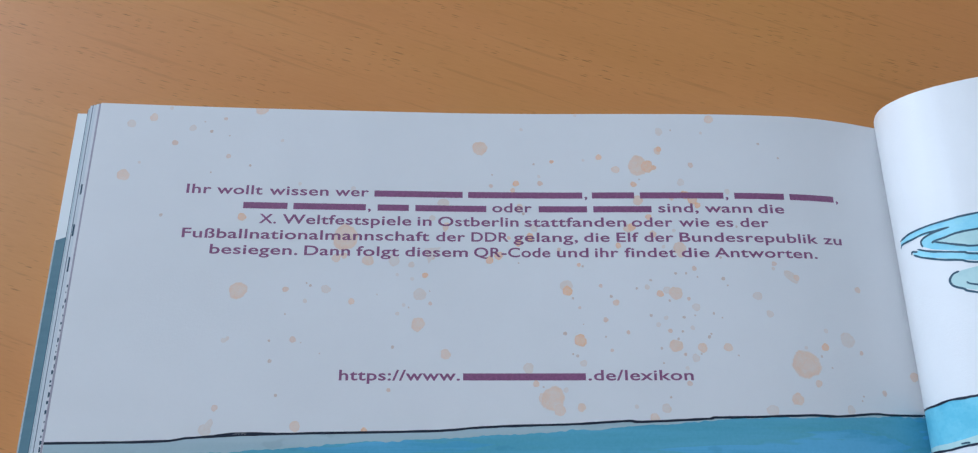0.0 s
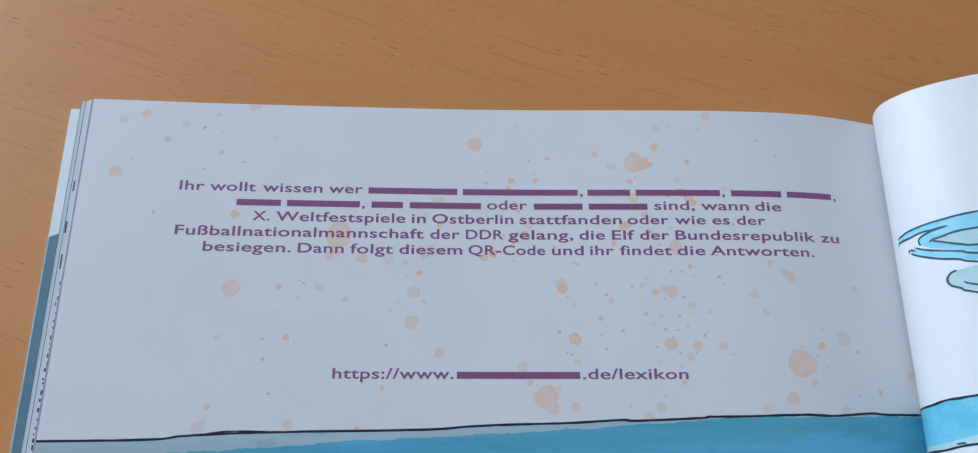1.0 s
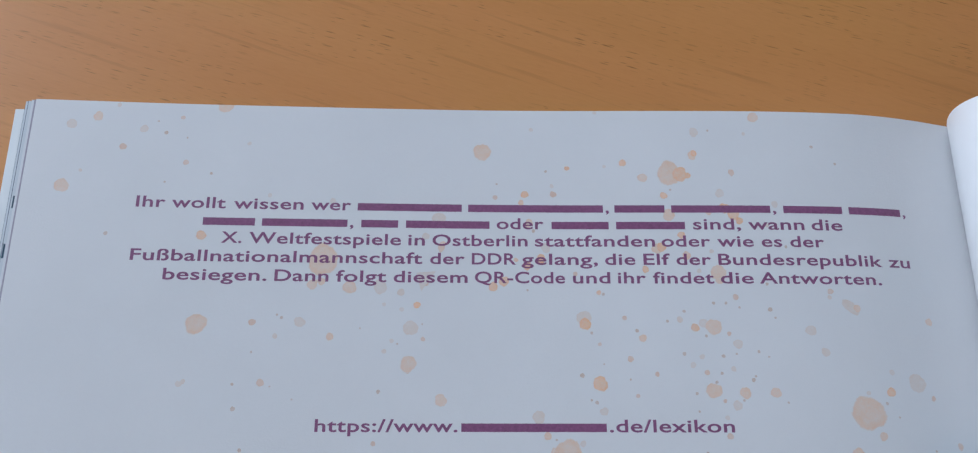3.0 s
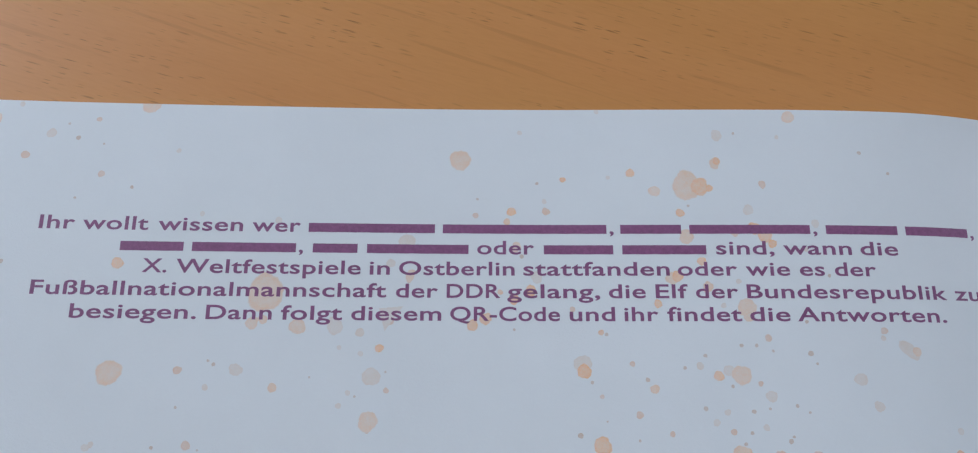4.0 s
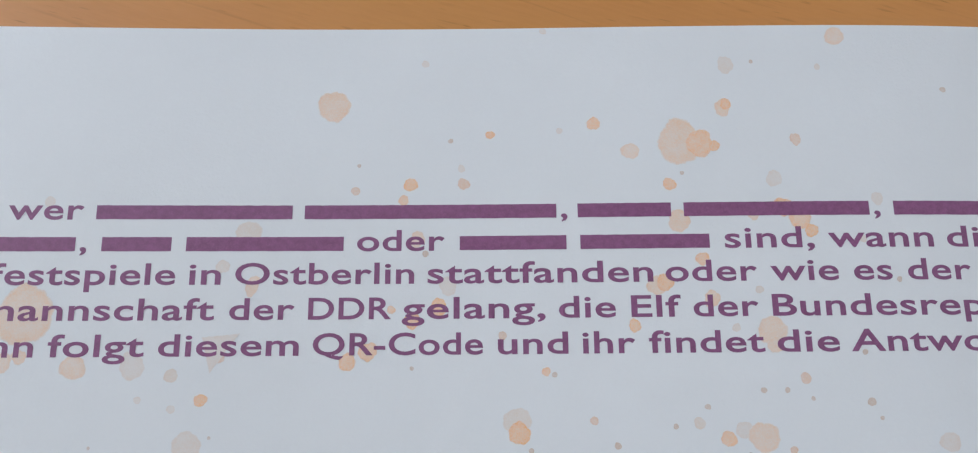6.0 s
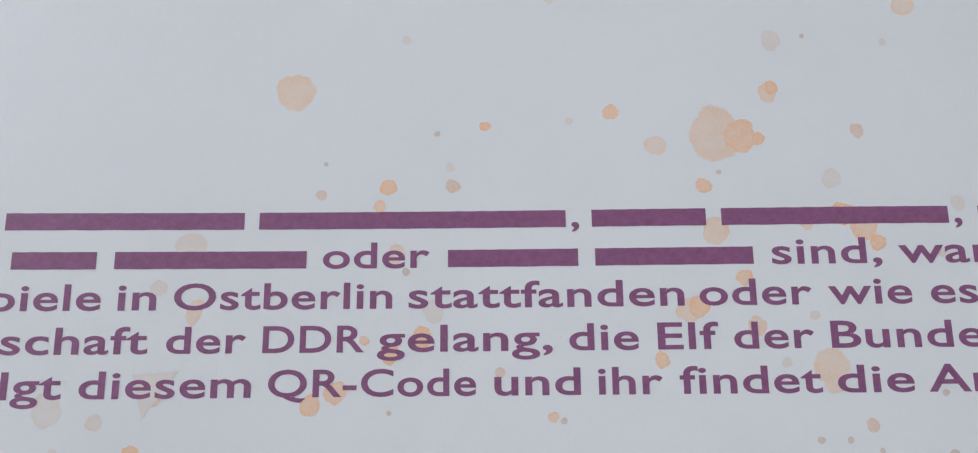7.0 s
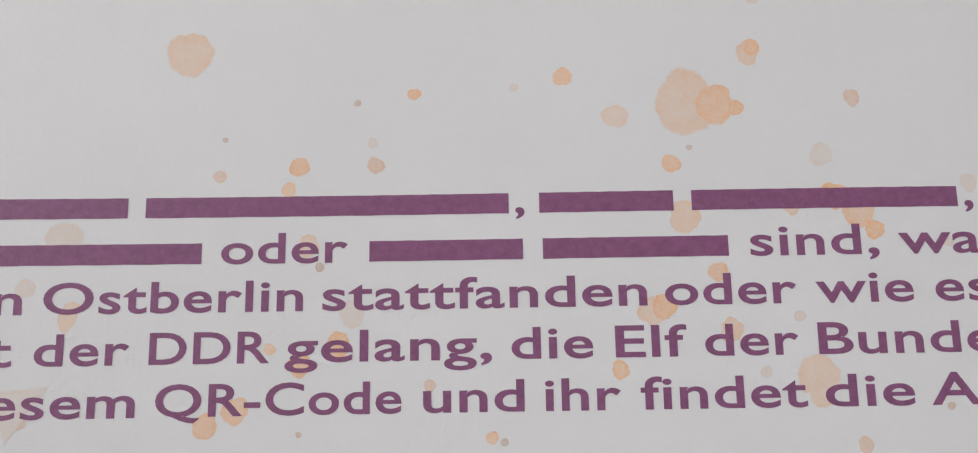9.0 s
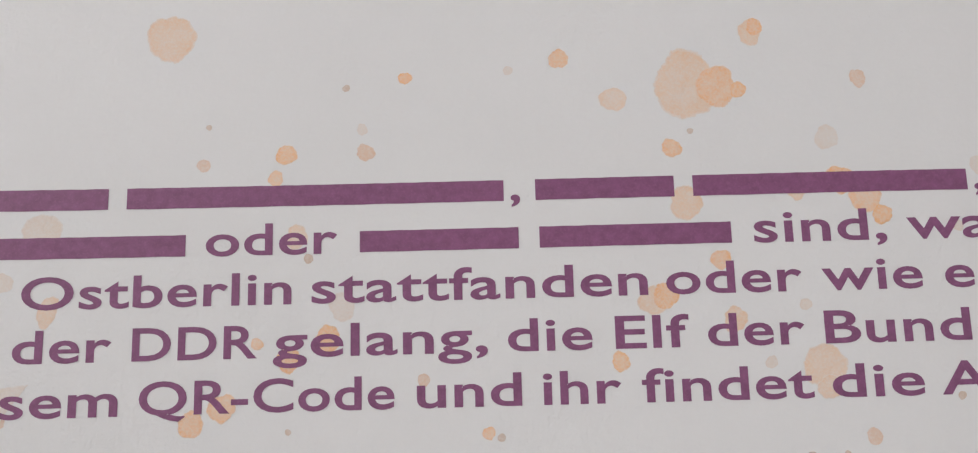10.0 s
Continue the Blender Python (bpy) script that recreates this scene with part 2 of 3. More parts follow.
def mesh_from(name, verts, faces, mat, smooth=False):
    me = bpy.data.meshes.new(name)
    me.from_pydata([tuple(v) for v in verts], [], faces)
    me.materials.append(mat)
    if smooth:
        for p in me.polygons:
            p.use_smooth = True
    me.update()
    return me


def part(name, me, parent, label=""):
    ob = new(name, me)
    ob.parent = parent
    return tagged(ob, label) if label else ob


def box_mesh(name, a, b, mat, bevel=0.0):
    bm = bmesh.new()
    c = [(p + q) / 2 for p, q in zip(a, b)]
    bmesh.ops.create_cube(bm, size=1, matrix=Matrix.Translation(c) @ Matrix.Diagonal([q - p for p, q in zip(a, b)] + [1]))
    if bevel:
        bmesh.ops.bevel(bm, geom=bm.edges[:], offset=bevel, segments=3, affect="EDGES")
    me = bpy.data.meshes.new(name)
    bm.to_mesh(me)
    bm.free()
    me.materials.append(mat)
    return me


def smooth_curve(points, steps=10):
    """Catmull-Rom through the points."""
    p = [Vector(q) for q in points]
    p = [2 * p[0] - p[1]] + p + [2 * p[-1] - p[-2]]
    out = []
    for i in range(1, len(p) - 2):
        a, b, c, d = p[i - 1:i + 3]
        for k in range(steps):
            t = k / steps
            out.append(0.5 * (2 * b + (c - a) * t + (2 * a - 5 * b + 4 * c - d) * t * t + (3 * b - a - 3 * c + d) * t ** 3))
    return out + [p[-2]]


# ---- setting: room ----
X0, X1, Y0, Y1, Z0, Z1 = WIN_X, 2.0, -1.6, 2.6, -0.74, 1.95


def setting(name, me, label, category):
    return tagged(new(name, me), label, category, kind="structure")


setting("floor", box_mesh("floor", (X0 - 0.2, Y0 - 0.2, Z0 - 0.1), (X1 + 0.2, Y1 + 0.2, Z0), FLOOR), "plain grey floor covering under the table", "floor")
setting("ceiling", box_mesh("ceiling", (X0 - 0.2, Y0 - 0.2, Z1), (X1 + 0.2, Y1 + 0.2, Z1 + 0.1), CEIL), "plain white painted ceiling of the room", "ceiling")
setting("wall_north", box_mesh("wall_north", (X0, Y1, Z0), (X1, Y1 + 0.15, Z1), WALL), "plain pale painted wall of the room", "wall")
setting("wall_south", box_mesh("wall_south", (X0, Y0 - 0.15, Z0), (X1, Y0, Z1), WALL), "plain pale painted wall of the room", "wall")
setting("wall_east", box_mesh("wall_east", (X1, Y0 - 0.15, Z0), (X1 + 0.15, Y1 + 0.15, Z1), WALL), "plain pale painted wall of the room", "wall")


def window_wall():
    bm = bmesh.new()
    for a, b in (((Y0 - 0.15, Z0), (WIN_Y[0], Z1)), ((WIN_Y[1], Z0), (Y1 + 0.15, Z1)),
                 ((WIN_Y[0], Z0), (WIN_Y[1], WIN_Z[0])), ((WIN_Y[0], WIN_Z[1]), (WIN_Y[1], Z1))):
        lo, hi = Vector((X0 - 0.2, *a)), Vector((X0, *b))
        bmesh.ops.create_cube(bm, size=1, matrix=Matrix.Translation((lo + hi) / 2) @ Matrix.Diagonal((*(hi - lo), 1)))
    me = bpy.data.meshes.new("wall_west")
    bm.to_mesh(me)
    bm.free()
    me.materials.append(WALL)
    return me


setting("wall_west", window_wall(), "pale painted wall with a wide window opening", "wall")
window = setting("window_1", None, "wide white-framed daylight window in the side wall", "window")
for lo, hi in (((WIN_Y[0], WIN_Z[0]), (WIN_Y[0] + 0.06, WIN_Z[1])), ((WIN_Y[1] - 0.06, WIN_Z[0]), (WIN_Y[1], WIN_Z[1])),
               ((WIN_Y[0] + 0.06, WIN_Z[0]), (WIN_Y[1] - 0.06, WIN_Z[0] + 0.06)), ((WIN_Y[0] + 0.06, WIN_Z[1] - 0.06), (WIN_Y[1] - 0.06, WIN_Z[1]))):
    part("window_frame", box_mesh("window_frame", (X0 - 0.12, *lo), (X0 - 0.06, *hi), FRAME, 0.004), window)
pane = part("pane", box_mesh("pane", (X0 - 0.095, WIN_Y[0] + 0.06, WIN_Z[0] + 0.06), (X0 - 0.085, WIN_Y[1] - 0.06, WIN_Z[1] - 0.06), GLASS), window)
pane.visible_shadow = False

# ---- table ----
table = tagged(new("table"), "lacquered beech table with fine dark flecks in its grain", "table")
part("tabletop", box_mesh("tabletop", (-0.75, -0.45, -0.028), (0.85, 0.55, 0.0), BEECH, 0.003), table)
for lx in (-0.70, 0.74):
    for ly in (-0.40, 0.44):
        part("leg", box_mesh("leg", (lx, ly, Z0), (lx + 0.06, ly + 0.06, -0.028), BEECH, 0.003), table)

# ---- book: shapes of the two open halves, in millimetres ----
# height of the left page over the table along its width
LEFT = [(-140, 26), (-136, 25.7), (-78, 22.6), (-6, 20.2), (31, 20.1), (68, 20.9), (105, 21.3), (130, 20.3),
        (144, 18.4), (158, 15.0), (167.5, 12.0), (174, 9.8), (177, 8.2)]
# section of the right page, which rises out of the fold and arches over
RIGHT = [(176.5, 4), (173.7, 9), (169.6, 16.3), (167.2, 23), (166.8, 28.5), (168, 33.3), (170.9, 39), (174.5, 43.1),
         (179, 47), (189.5, 53.5), (205, 59), (230, 63), (270, 60), (330, 46), (400, 20), (440, 4.5)]
EDGE_L, FOLD, TOP, BOTTOM = -136.0, 176.4, 143.6, -64.0


def left_z(x):
    i = 0
    while i < len(LEFT) - 2 and x > LEFT[i + 1][0]:
        i += 1

    def slope(k):
        a, b = LEFT[max(k - 1, 0)], LEFT[min(k + 1, len(LEFT) - 1)]
        return (b[1] - a[1]) / (b[0] - a[0])
    (x0, a), (x1, b) = LEFT[i], LEFT[i + 1]
    h = x1 - x0
    t = (x - x0) / h
    return (2 * t ** 3 - 3 * t * t + 1) * a + (t ** 3 - 2 * t * t + t) * h * slope(i) + (3 * t * t - 2 * t ** 3) * b + (t ** 3 - t * t) * h * slope(i + 1)


def on_left(x, y, lift=0.0):
    """A point of the left page, lifted off the paper by some hundredths of a millimetre."""
    wave = 0.06 * math.sin(x / 19 + y / 41) + 0.05 * math.sin(y / 17 - x / 60)
    return Vector((x, y, left_z(x) + wave + lift)) * MM


ARC = smooth_curve([(x, z, 0) for x, z in RIGHT], 12)
ARC_S = [0.0]
for p, q in zip(ARC, ARC[1:]):
    ARC_S.append(ARC_S[-1] + (q - p).length)


def on_right(s, y, lift=0.0):
    """A point of the right page at s along the paper from the fold."""
    s = min(max(s, 0.0), ARC_S[-1] - 1e-4)
    i = int(np.searchsorted(ARC_S, s, side="right")) - 1
    i = min(i, len(ARC) - 2)
    p, q = ARC[i], ARC[i + 1]
    d = (q - p).normalized()
    at = p.lerp(q, (s - ARC_S[i]) / (ARC_S[i + 1] - ARC_S[i]))
    return Vector((at.x - d.y * lift, y, at.y + d.x * lift)) * MM


def sheet(name, surface, us, vs, thick, mat):
    """A closed sheet over a grid of surface coordinates."""
    n, k = len(us), len(vs)
    verts = [surface(u, v, 0.0) for u in us for v in vs] + [surface(u, v, -thick) for u in us for v in vs]
    off = n * k
    faces = []
    for i in range(n - 1):
        for j in range(k - 1):
            a, b, c, d = i * k + j, (i + 1) * k + j, (i + 1) * k + j + 1, i * k + j + 1
            faces += [(a, b, c, d), (off + d, off + c, off + b, off + a)]
    rim = [i * k for i in range(n)] + [(n - 1) * k + j for j in range(1, k)] + [i * k + k - 1 for i in range(n - 2, -1, -1)] + [j for j in range(k - 2, 0, -1)]
    # the cut edge has corners of its own, so that the faces stay flat up to it
    for a, b in zip(rim, rim[1:] + rim[:1]):
        at = len(verts)
        verts += [verts[b], verts[a], verts[off + a], verts[off + b]]
        faces.append((at, at + 1, at + 2, at + 3))
    return mesh_from(name, verts, faces, mat, True)


def steps(a, b, d):
    n = max(1, round(abs(b - a) / d))
    return [a + (b - a) * i / n for i in range(n + 1)]


def flat_sheet(z):
    return lambda x, y, lift=0.0: Vector((x, y, z + lift)) * MM


def ribbon(name, surface, points, width, mat, lift, taper=True):
    """A hand-drawn pen line of uneven width along points of a page."""
    line = [Vector((p[0], p[1], 0)) for p in smooth_curve([(*q, 0) for q in points], 8)]
    verts, faces = [], []
    for i, p in enumerate(line):
        d = (line[min(i + 1, len(line) - 1)] - line[max(i - 1, 0)]).normalized()
        side = Vector((-d.y, d.x, 0))
        w = width * 0.5 * (1 + 0.28 * noise.noise(Vector((p.x * 0.23, p.y * 0.23, 3.1))))
        if taper:
            w *= min(1.0, 0.45 + 0.3 * min(i, len(line) - 1 - i))
        jig = 0.10 * width * noise.noise(Vector((p.x * 0.5, p.y * 0.5, 9.7)))
        for k in (1, -1):
            q = p + side * (k * w + jig)
            verts.append(surface(q.x, q.y, lift))
        if i:
            faces.append((2 * i - 2, 2 * i - 1, 2 * i + 1, 2 * i))
    return mesh_from(name, verts, faces, mat)


def area(name, surface, upper, lower, mat, lift, rough=0.0):
    """A painted field between two lines over the same run, its upper rim brushed unevenly."""
    verts, faces = [], []
    rows = 10
    for i, (a, b) in enumerate(zip(upper, lower)):
        for j in range(rows + 1):
            f = j / rows
            x, y = a[0] + (b[0] - a[0]) * f, a[1] + (b[1] - a[1]) * f
            if rough and j == 0:
                y += rough * (noise.noise(Vector((x * 0.11, 2.2, 0))) + 0.6 * noise.noise(Vector((x * 0.45, 5.1, 0))))
            verts.append(surface(x, y, lift))
        if i:
            for j in range(rows):
                p, q = (i - 1) * (rows + 1) + j, i * (rows + 1) + j
                faces.append((p, p + 1, q + 1, q))
    return mesh_from(name, verts, faces, mat, True)


def along(points, x):
    for (x0, y0), (x1, y1) in zip(points, points[1:]):
        if x <= x1:
            return y0 + (y1 - y0) * max(0.0, (x - x0) / (x1 - x0))
    return points[-1][1]


# ---- the open book ----
book = tagged(new("open_book"), "open landscape picture book with printed pages on the beech table", "book")

# cover boards and spine; the block sits a little askew in its cover


def cover_sheet(z):
    return lambda x, y, lift=0.0: Vector((x, y - max(0.0, y - 40) / 110 * 5.5 * (x + 156.6) / 328, z + lift)) * MM


cover_left = part("cover_board", sheet("cover_board", cover_sheet(3.0), [-156.6, -156.0, -100, 0, 100, 172], [-69, -68.4, 40, 149.6, 150.2], 2.9, COVER_WHITE), book, "white cover board with a teal printed field")
part("printed_panel", area("printed_panel", flat_sheet(3.0), [(-156.5, 95.2), (-152, 97.0), (-140, 99.0), (-120, 101)], [(-156.5, -68.5), (-152, -68.5), (-140, -68.5), (-120, -68.5)], TEAL_PRINT, 0.06), cover_left, "teal watercolour print on the cover")
part("cover_edge", sheet("cover_edge", flat_sheet(3.12), [-156.7, -156.1], [-69, 0, 95.0], 0.1, PALE_PRINT), cover_left)
cover_right = part("cover_board", sheet("cover_board", flat_sheet(3.0), [181, 250, 350, 476], [-69, 40, 144.5], 2.9, COVER_WHITE), book)
part("spine", sheet("spine", flat_sheet(2.6), [172.3, 180.7], [-69, 40, 144.5], 2.5, TEAL_PRINT), book)

# fanned leaves between the cover and the open page: share of the height, front edge, top edge, surface
LEAVES = [(0.10, -150.5, 148.9, PAPER_OLD), (0.20, -149.9, 148.5, PALE_PRINT), (0.35, -148.5, 147.9, DARK_PRINT), (0.42, -147.4, 147.5, PAPER_OLD),
          (0.50, -146.2, 147.0, PALE_PRINT), (0.66, -143.9, 146.2, PAPER_OLD), (0.76, -141.8, 145.3, DARK_PRINT), (0.79, -141.2, 145.0, PAPER_OLD),
          (0.85, -139.3, 144.7, LEAF_WHITE), (0.93, -137.5, 144.0, GREY_PRINT)]


def leaf_surface(share):
    return lambda x, y, lift=0.0: Vector((x, y - max(0.0, y - 143.0) * min(1.0, max(0.0, (x + 128) / 50)), 3.1 + (left_z(max(x, -139.0)) - 3.1) * share - 0.02 * max(0.0, -140 - x) + lift)) * MM


below = 0.0
for share, edge, top, mat in LEAVES:
    thick = (share - below) * 17.0 * 0.75
    part("leaf", sheet("leaf", leaf_surface(share), steps(edge, 174.5, 9), [BOTTOM - 2, 0, 70, top - 0.6, top], thick, mat), book)
    below = share
# small dark ends of print that show along two fore-edges
rnd = random.Random(5)
y = 112.0
while y > -50:
    run = rnd.uniform(0.5, 1.9) if y < 76 else rnd.uniform(1.5, 6.0)
    share, edge = (0.85, -139.25) if y < 76 else (0.79, -141.15)
    w = rnd.uniform(0.35, 0.7)
    off = rnd.uniform(0.1, 0.6)
    part("print_mark", area("print_mark", leaf_surface(share), [(edge + off, y), (edge + off + w, y - 0.2)], [(edge + off, y - run), (edge + off + w, y - run + 0.2)], DARK_PRINT, 0.05), book)
    y -= run + (rnd.uniform(0.5, 2.2) if y < 76 else rnd.uniform(4, 12))

# the left page
left_page = part("left_page", sheet("left_page", on_left, steps(EDGE_L, 140, 2.0) + steps(140, FOLD, 0.8)[1:], steps(BOTTOM, TOP, 4.0), 0.12, PAPER), book,
                 "white page with plum text and watercolour spots")

# the right page and the leaves under it
right_page = part("right_page", sheet("right_page", on_right, steps(0, 60, 1.0) + steps(60, ARC_S[-1], 5)[1:], steps(BOTTOM, TOP + 0.2, 6.0), 0.12, PAPER), book,
                  "arched white page with a blue pen-and-wash drawing")


def under_right(share):
    return lambda s, y, lift=0.0: (lambda p: Vector((p.x + (1 - share) * 0.010, p.y, 0.0032 + (p.z - 0.0032) * share + lift * MM)))(on_right(s, y))


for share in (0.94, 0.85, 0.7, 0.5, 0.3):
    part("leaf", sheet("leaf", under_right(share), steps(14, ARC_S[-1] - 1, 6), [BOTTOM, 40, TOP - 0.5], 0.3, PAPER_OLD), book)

# ---- printed landscape along the foot of the left page ----
SHORE = [(-136, 17.9), (-100.1, 18.5), (-90, 19.6), (-79.8, 20.2), (-69.5, 20.7), (-48.6, 21.2), (-8.1, 21.9), (7, 22.9), (19, 23.5),
         (41.8, 24.1), (60.4, 25.1), (65.9, 24.8), (89, 25.8), (91.2, 26.2), (103.4, 26.3), (126, 26.9), (136.5, 26.6), (150.4, 27.6), (158.4, 27.3), (175.8, 27.4)]
WATER = [(-130, 12.6), (-83.4, 14.9), (-58.6, 15.9), (-48.3, 17.1), (-27.2, 18.3), (12.2, 20.1), (48.3, 22.2), (81.1, 24.6), (103.2, 25.8), (175.8, 27.0)]
run = steps(-135.9, 175.8, 1.2)
part("pale_wash", area("pale_wash", on_left, [(x, along(SHORE, x)) for x in run], [(x, BOTTOM + 0.3) for x in run], WASH_PALE, 0.029), left_page, "pale grey-teal watercolour band")
run = steps(-129, 175.8, 0.8)
part("blue_wash", area("blue_wash", on_left, [(x, along(WATER, x)) for x in run], [(x, BOTTOM + 0.3) for x in run], WASH_BLUE, 0.034, 0.8), left_page, "brushed blue watercolour water")
part("pen_line", ribbon("pen_line", on_left, SHORE, 0.82, LINE_INK, 0.040, False), left_page, "blue-black pen line")
part("pen_line", ribbon("pen_line", on_left, [(-82, 20.3), (-76, 21.1), (-70, 21.3), (-60, 21.2)], 0.55, LINE_INK, 0.045), left_page)

# ---- drawing on the right page ----
R_SHORE = [(8.5, 28.2), (12.1, 28.8), (18, 29.0), (26.6, 29.6), (32.2, 30.8), (37.6, 31.2), (41.8, 31.7), (52, 32.4), (70, 33), (110, 33.5), (200, 33)]
R_BANK = [(9, 13.6), (22.1, 14.2), (28.7, 14.6), (33.5, 15.5), (39.1, 16.3), (52, 17.4), (90, 19), (200, 20)]
R_WHITE = [(9, 15.2), (13.3, 15.5), (29.2, 16.8), (35, 18), (39.6, 19.2), (55, 20.8), (90, 22), (200, 23)]
run = steps(6.0, 200, 1.0)
part("light_blue_wash", area("light_blue_wash", on_right, [(s, along(R_SHORE, s)) for s in run], [(s, along(R_WHITE, s)) for s in run], WASH_SKY, 0.03), right_page, "light blue watercolour band")
part("mint_wash", area("mint_wash", on_right, [(s, along(R_WHITE, s)) for s in run], [(s, along(R_BANK, s)) for s in run], WASH_MINT, 0.03), right_page)
part("pen_line", ribbon("pen_line", on_right, R_SHORE, 0.8, LINE_INK, 0.09, False), right_page)
part("pen_line", ribbon("pen_line", on_right, R_BANK, 0.75, LINE_INK, 0.09, False), right_page)
part("pen_line", ribbon("pen_line", on_right, [(33.7, 16.5), (35.2, 16.72), (36.8, 16.85)], 0.6, BLUE_LINE, 0.09), right_page)

WING = [(22.4, 90.0), (29.6, 91.3), (36.0, 92.0), (42.4, 92.5), (52.5, 93.3), (75, 94)]
PEN = [WING,
       [(22.3, 87.3), (22.6, 88.0), (23.7, 88.5), (29.0, 88.7), (34.3, 89.5), (38.9, 89.5), (43.2, 89.9)],
       [(43.2, 89.9), (38.9, 89.3), (34.6, 88.2), (32.8, 86.8), (33.2, 84.8)],
       [(36.8, 85.3), (37.4, 85.9), (40.8, 86.4), (44.5, 87.2), (51.6, 87.6), (75, 88)],
       [(37.3, 85.8), (42.0, 84.0), (46.6, 82.5), (50.5, 81.7), (75, 79)],
       [(30.9, 84.7), (35.4, 82.7), (41.5, 81.1), (46.2, 80.1), (50.0, 78.9), (75, 75)],
       [(28.9, 82.9), (32.7, 81.0), (39.1, 78.7), (44.8, 77.5), (49.5, 75.9), (75, 71)],
       [(28.1, 83.2), (28.6, 84.2), (30.9, 83.7)],
       [(43.5, 73.8), (41.5, 73.0), (40.2, 71.0), (41.0, 68.9), (44.0, 67.4), (47.8, 65.6), (75, 58)],
       [(45.1, 69.7), (48.2, 68.2), (70, 62)]]
run = steps(0, 1, 0.04)


def blend(points, f):
    x = points[0][0] + (points[-1][0] - points[0][0]) * f
    return (x, along(points, x))


def fill(name, upper, lower, mat, lift, label=""):
    part(name, area(name, on_right, [blend(upper, f) for f in run], [blend(lower, f) for f in run], mat, lift), right_page, label)


fill("feather_wash", [(22.6, 89.5), *WING[1:]], [(22.6, 87.9), (29, 88.6), (38.9, 89.2), (43, 89.6), (75, 88.4)], WASH_FEATHER, 0.045, "light blue watercolour feather")
fill("feather_wash", [(33.1, 87), (36, 88.9), (43.2, 89.8), (75, 90.5)], [(33.1, 85), (36.9, 83), (46, 80.4), (75, 75.2)], WASH_FEATHER, 0.025)
fill("feather_wash", [(37.6, 85.8), (40.8, 86.3), (44.5, 87.1), (75, 87.8)], [(37.6, 85.6), (42, 84.1), (46.6, 82.6), (75, 79.1)], WASH_MINT, 0.058, "mint watercolour feather")
fill("feather_wash", [(29, 83.8), (31, 84.2), (41.5, 81), (75, 75)], [(29, 83), (32.7, 81.1), (44.8, 77.6), (75, 71.2)], WASH_FEATHER, 0.07)
fill("feather_wash", [(40.3, 71.6), (41.5, 73), (43.5, 73.8), (75, 78)], [(40.3, 70.5), (41, 69), (44, 67.5), (75, 58.2)], WASH_MINT, 0.03)
for points in PEN:
    part("pen_line", ribbon("pen_line", on_right, points, 0.72, BLUE_LINE, 0.09), right_page)

# ---- watercolour spots on the left page: place and radius in millimetres ----
TAN_A = [
    (-123.9, 114.3, 2.13), (-115.8, 138.3, 1.46), (-106.8, 128, 1.01), (-89, 138.7, 0.67), (-86.5, 123.1, 0.9), (-82, 29.6, 1.03),
    (-78.1, 70.9, 3.02), (-75.6, 143.3, 2.24), (-61.3, 71.6, 1.01), (-57.4, 53.4, 1.05), (-54.5, 23.5, 1.79), (-43.8, 83.6, 1.57),
    (-41.1, 84.6, 1.12), (-40.9, 91.5, 4.48), (-37.5, 67.4, 1.12), (-32.2, 82.8, 1.9), (-23, 35.8, 0.67), (-13.4, 57, 0.67),
    (-13.3, 59.2, 2.35), (-9, 66.8, 0.67), (-8.7, 84.3, 1.01), (-3.7, 96.3, 1.34), (-3.2, 48.4, 1.79),
]
TAN_B = [
    (9, 128.6, 2.8), (13.3, 112.9, 0.72), (24.2, 104.2, 1.34), (29, 38, 1.12), (30.7, 33.2, 1.12), (32.2, 114.1, 0.99),
    (34.8, 32.8, 3.92), (37.1, 29, 2.02), (38.7, 87.6, 0.67), (44.8, 29.8, 1.46), (45.6, 65.4, 0.56), (53.6, 73.6, 0.67),
    (54.9, 60.9, 0.9), (56.6, 49.8, 0.58), (59, 67.3, 1.12), (61.6, 119.8, 1.52), (62.8, 56.3, 0.69), (65.1, 95.9, 1.57),
    (69.5, 107.1, 1.79), (70.3, 26.2, 1.57), (70.3, 121.4, 3.81), (74.3, 93.5, 1.34), (78.1, 56.8, 0.78),
]
TAN_C = [
    (78.4, 127.7, 1.46), (79.8, 51.4, 2.24), (81.2, 70.8, 2.35), (82.4, 108.4, 1.12), (82.9, 48.3, 0.56), (83.6, 38, 0.9),
    (84, 88.1, 2.46), (84.3, 85.7, 1.34), (85.8, 68.7, 0.67), (88.8, 80.2, 0.9), (89.3, 50.7, 1.57), (90.9, 121.7, 1.01),
    (98.6, 50.8, 1.46), (99.8, 141.4, 1.68), (119.2, 82.2, 0.9), (121.9, 32.5, 2.13), (126.7, 44.8, 5.15), (127.2, 76.9, 1.12),
    (130.4, 38, 1.23), (149.1, 49.3, 0.78), (151.7, 73.2, 1.12), (156.4, 35, 1.01), (171.1, 41.4, 1.79),
]
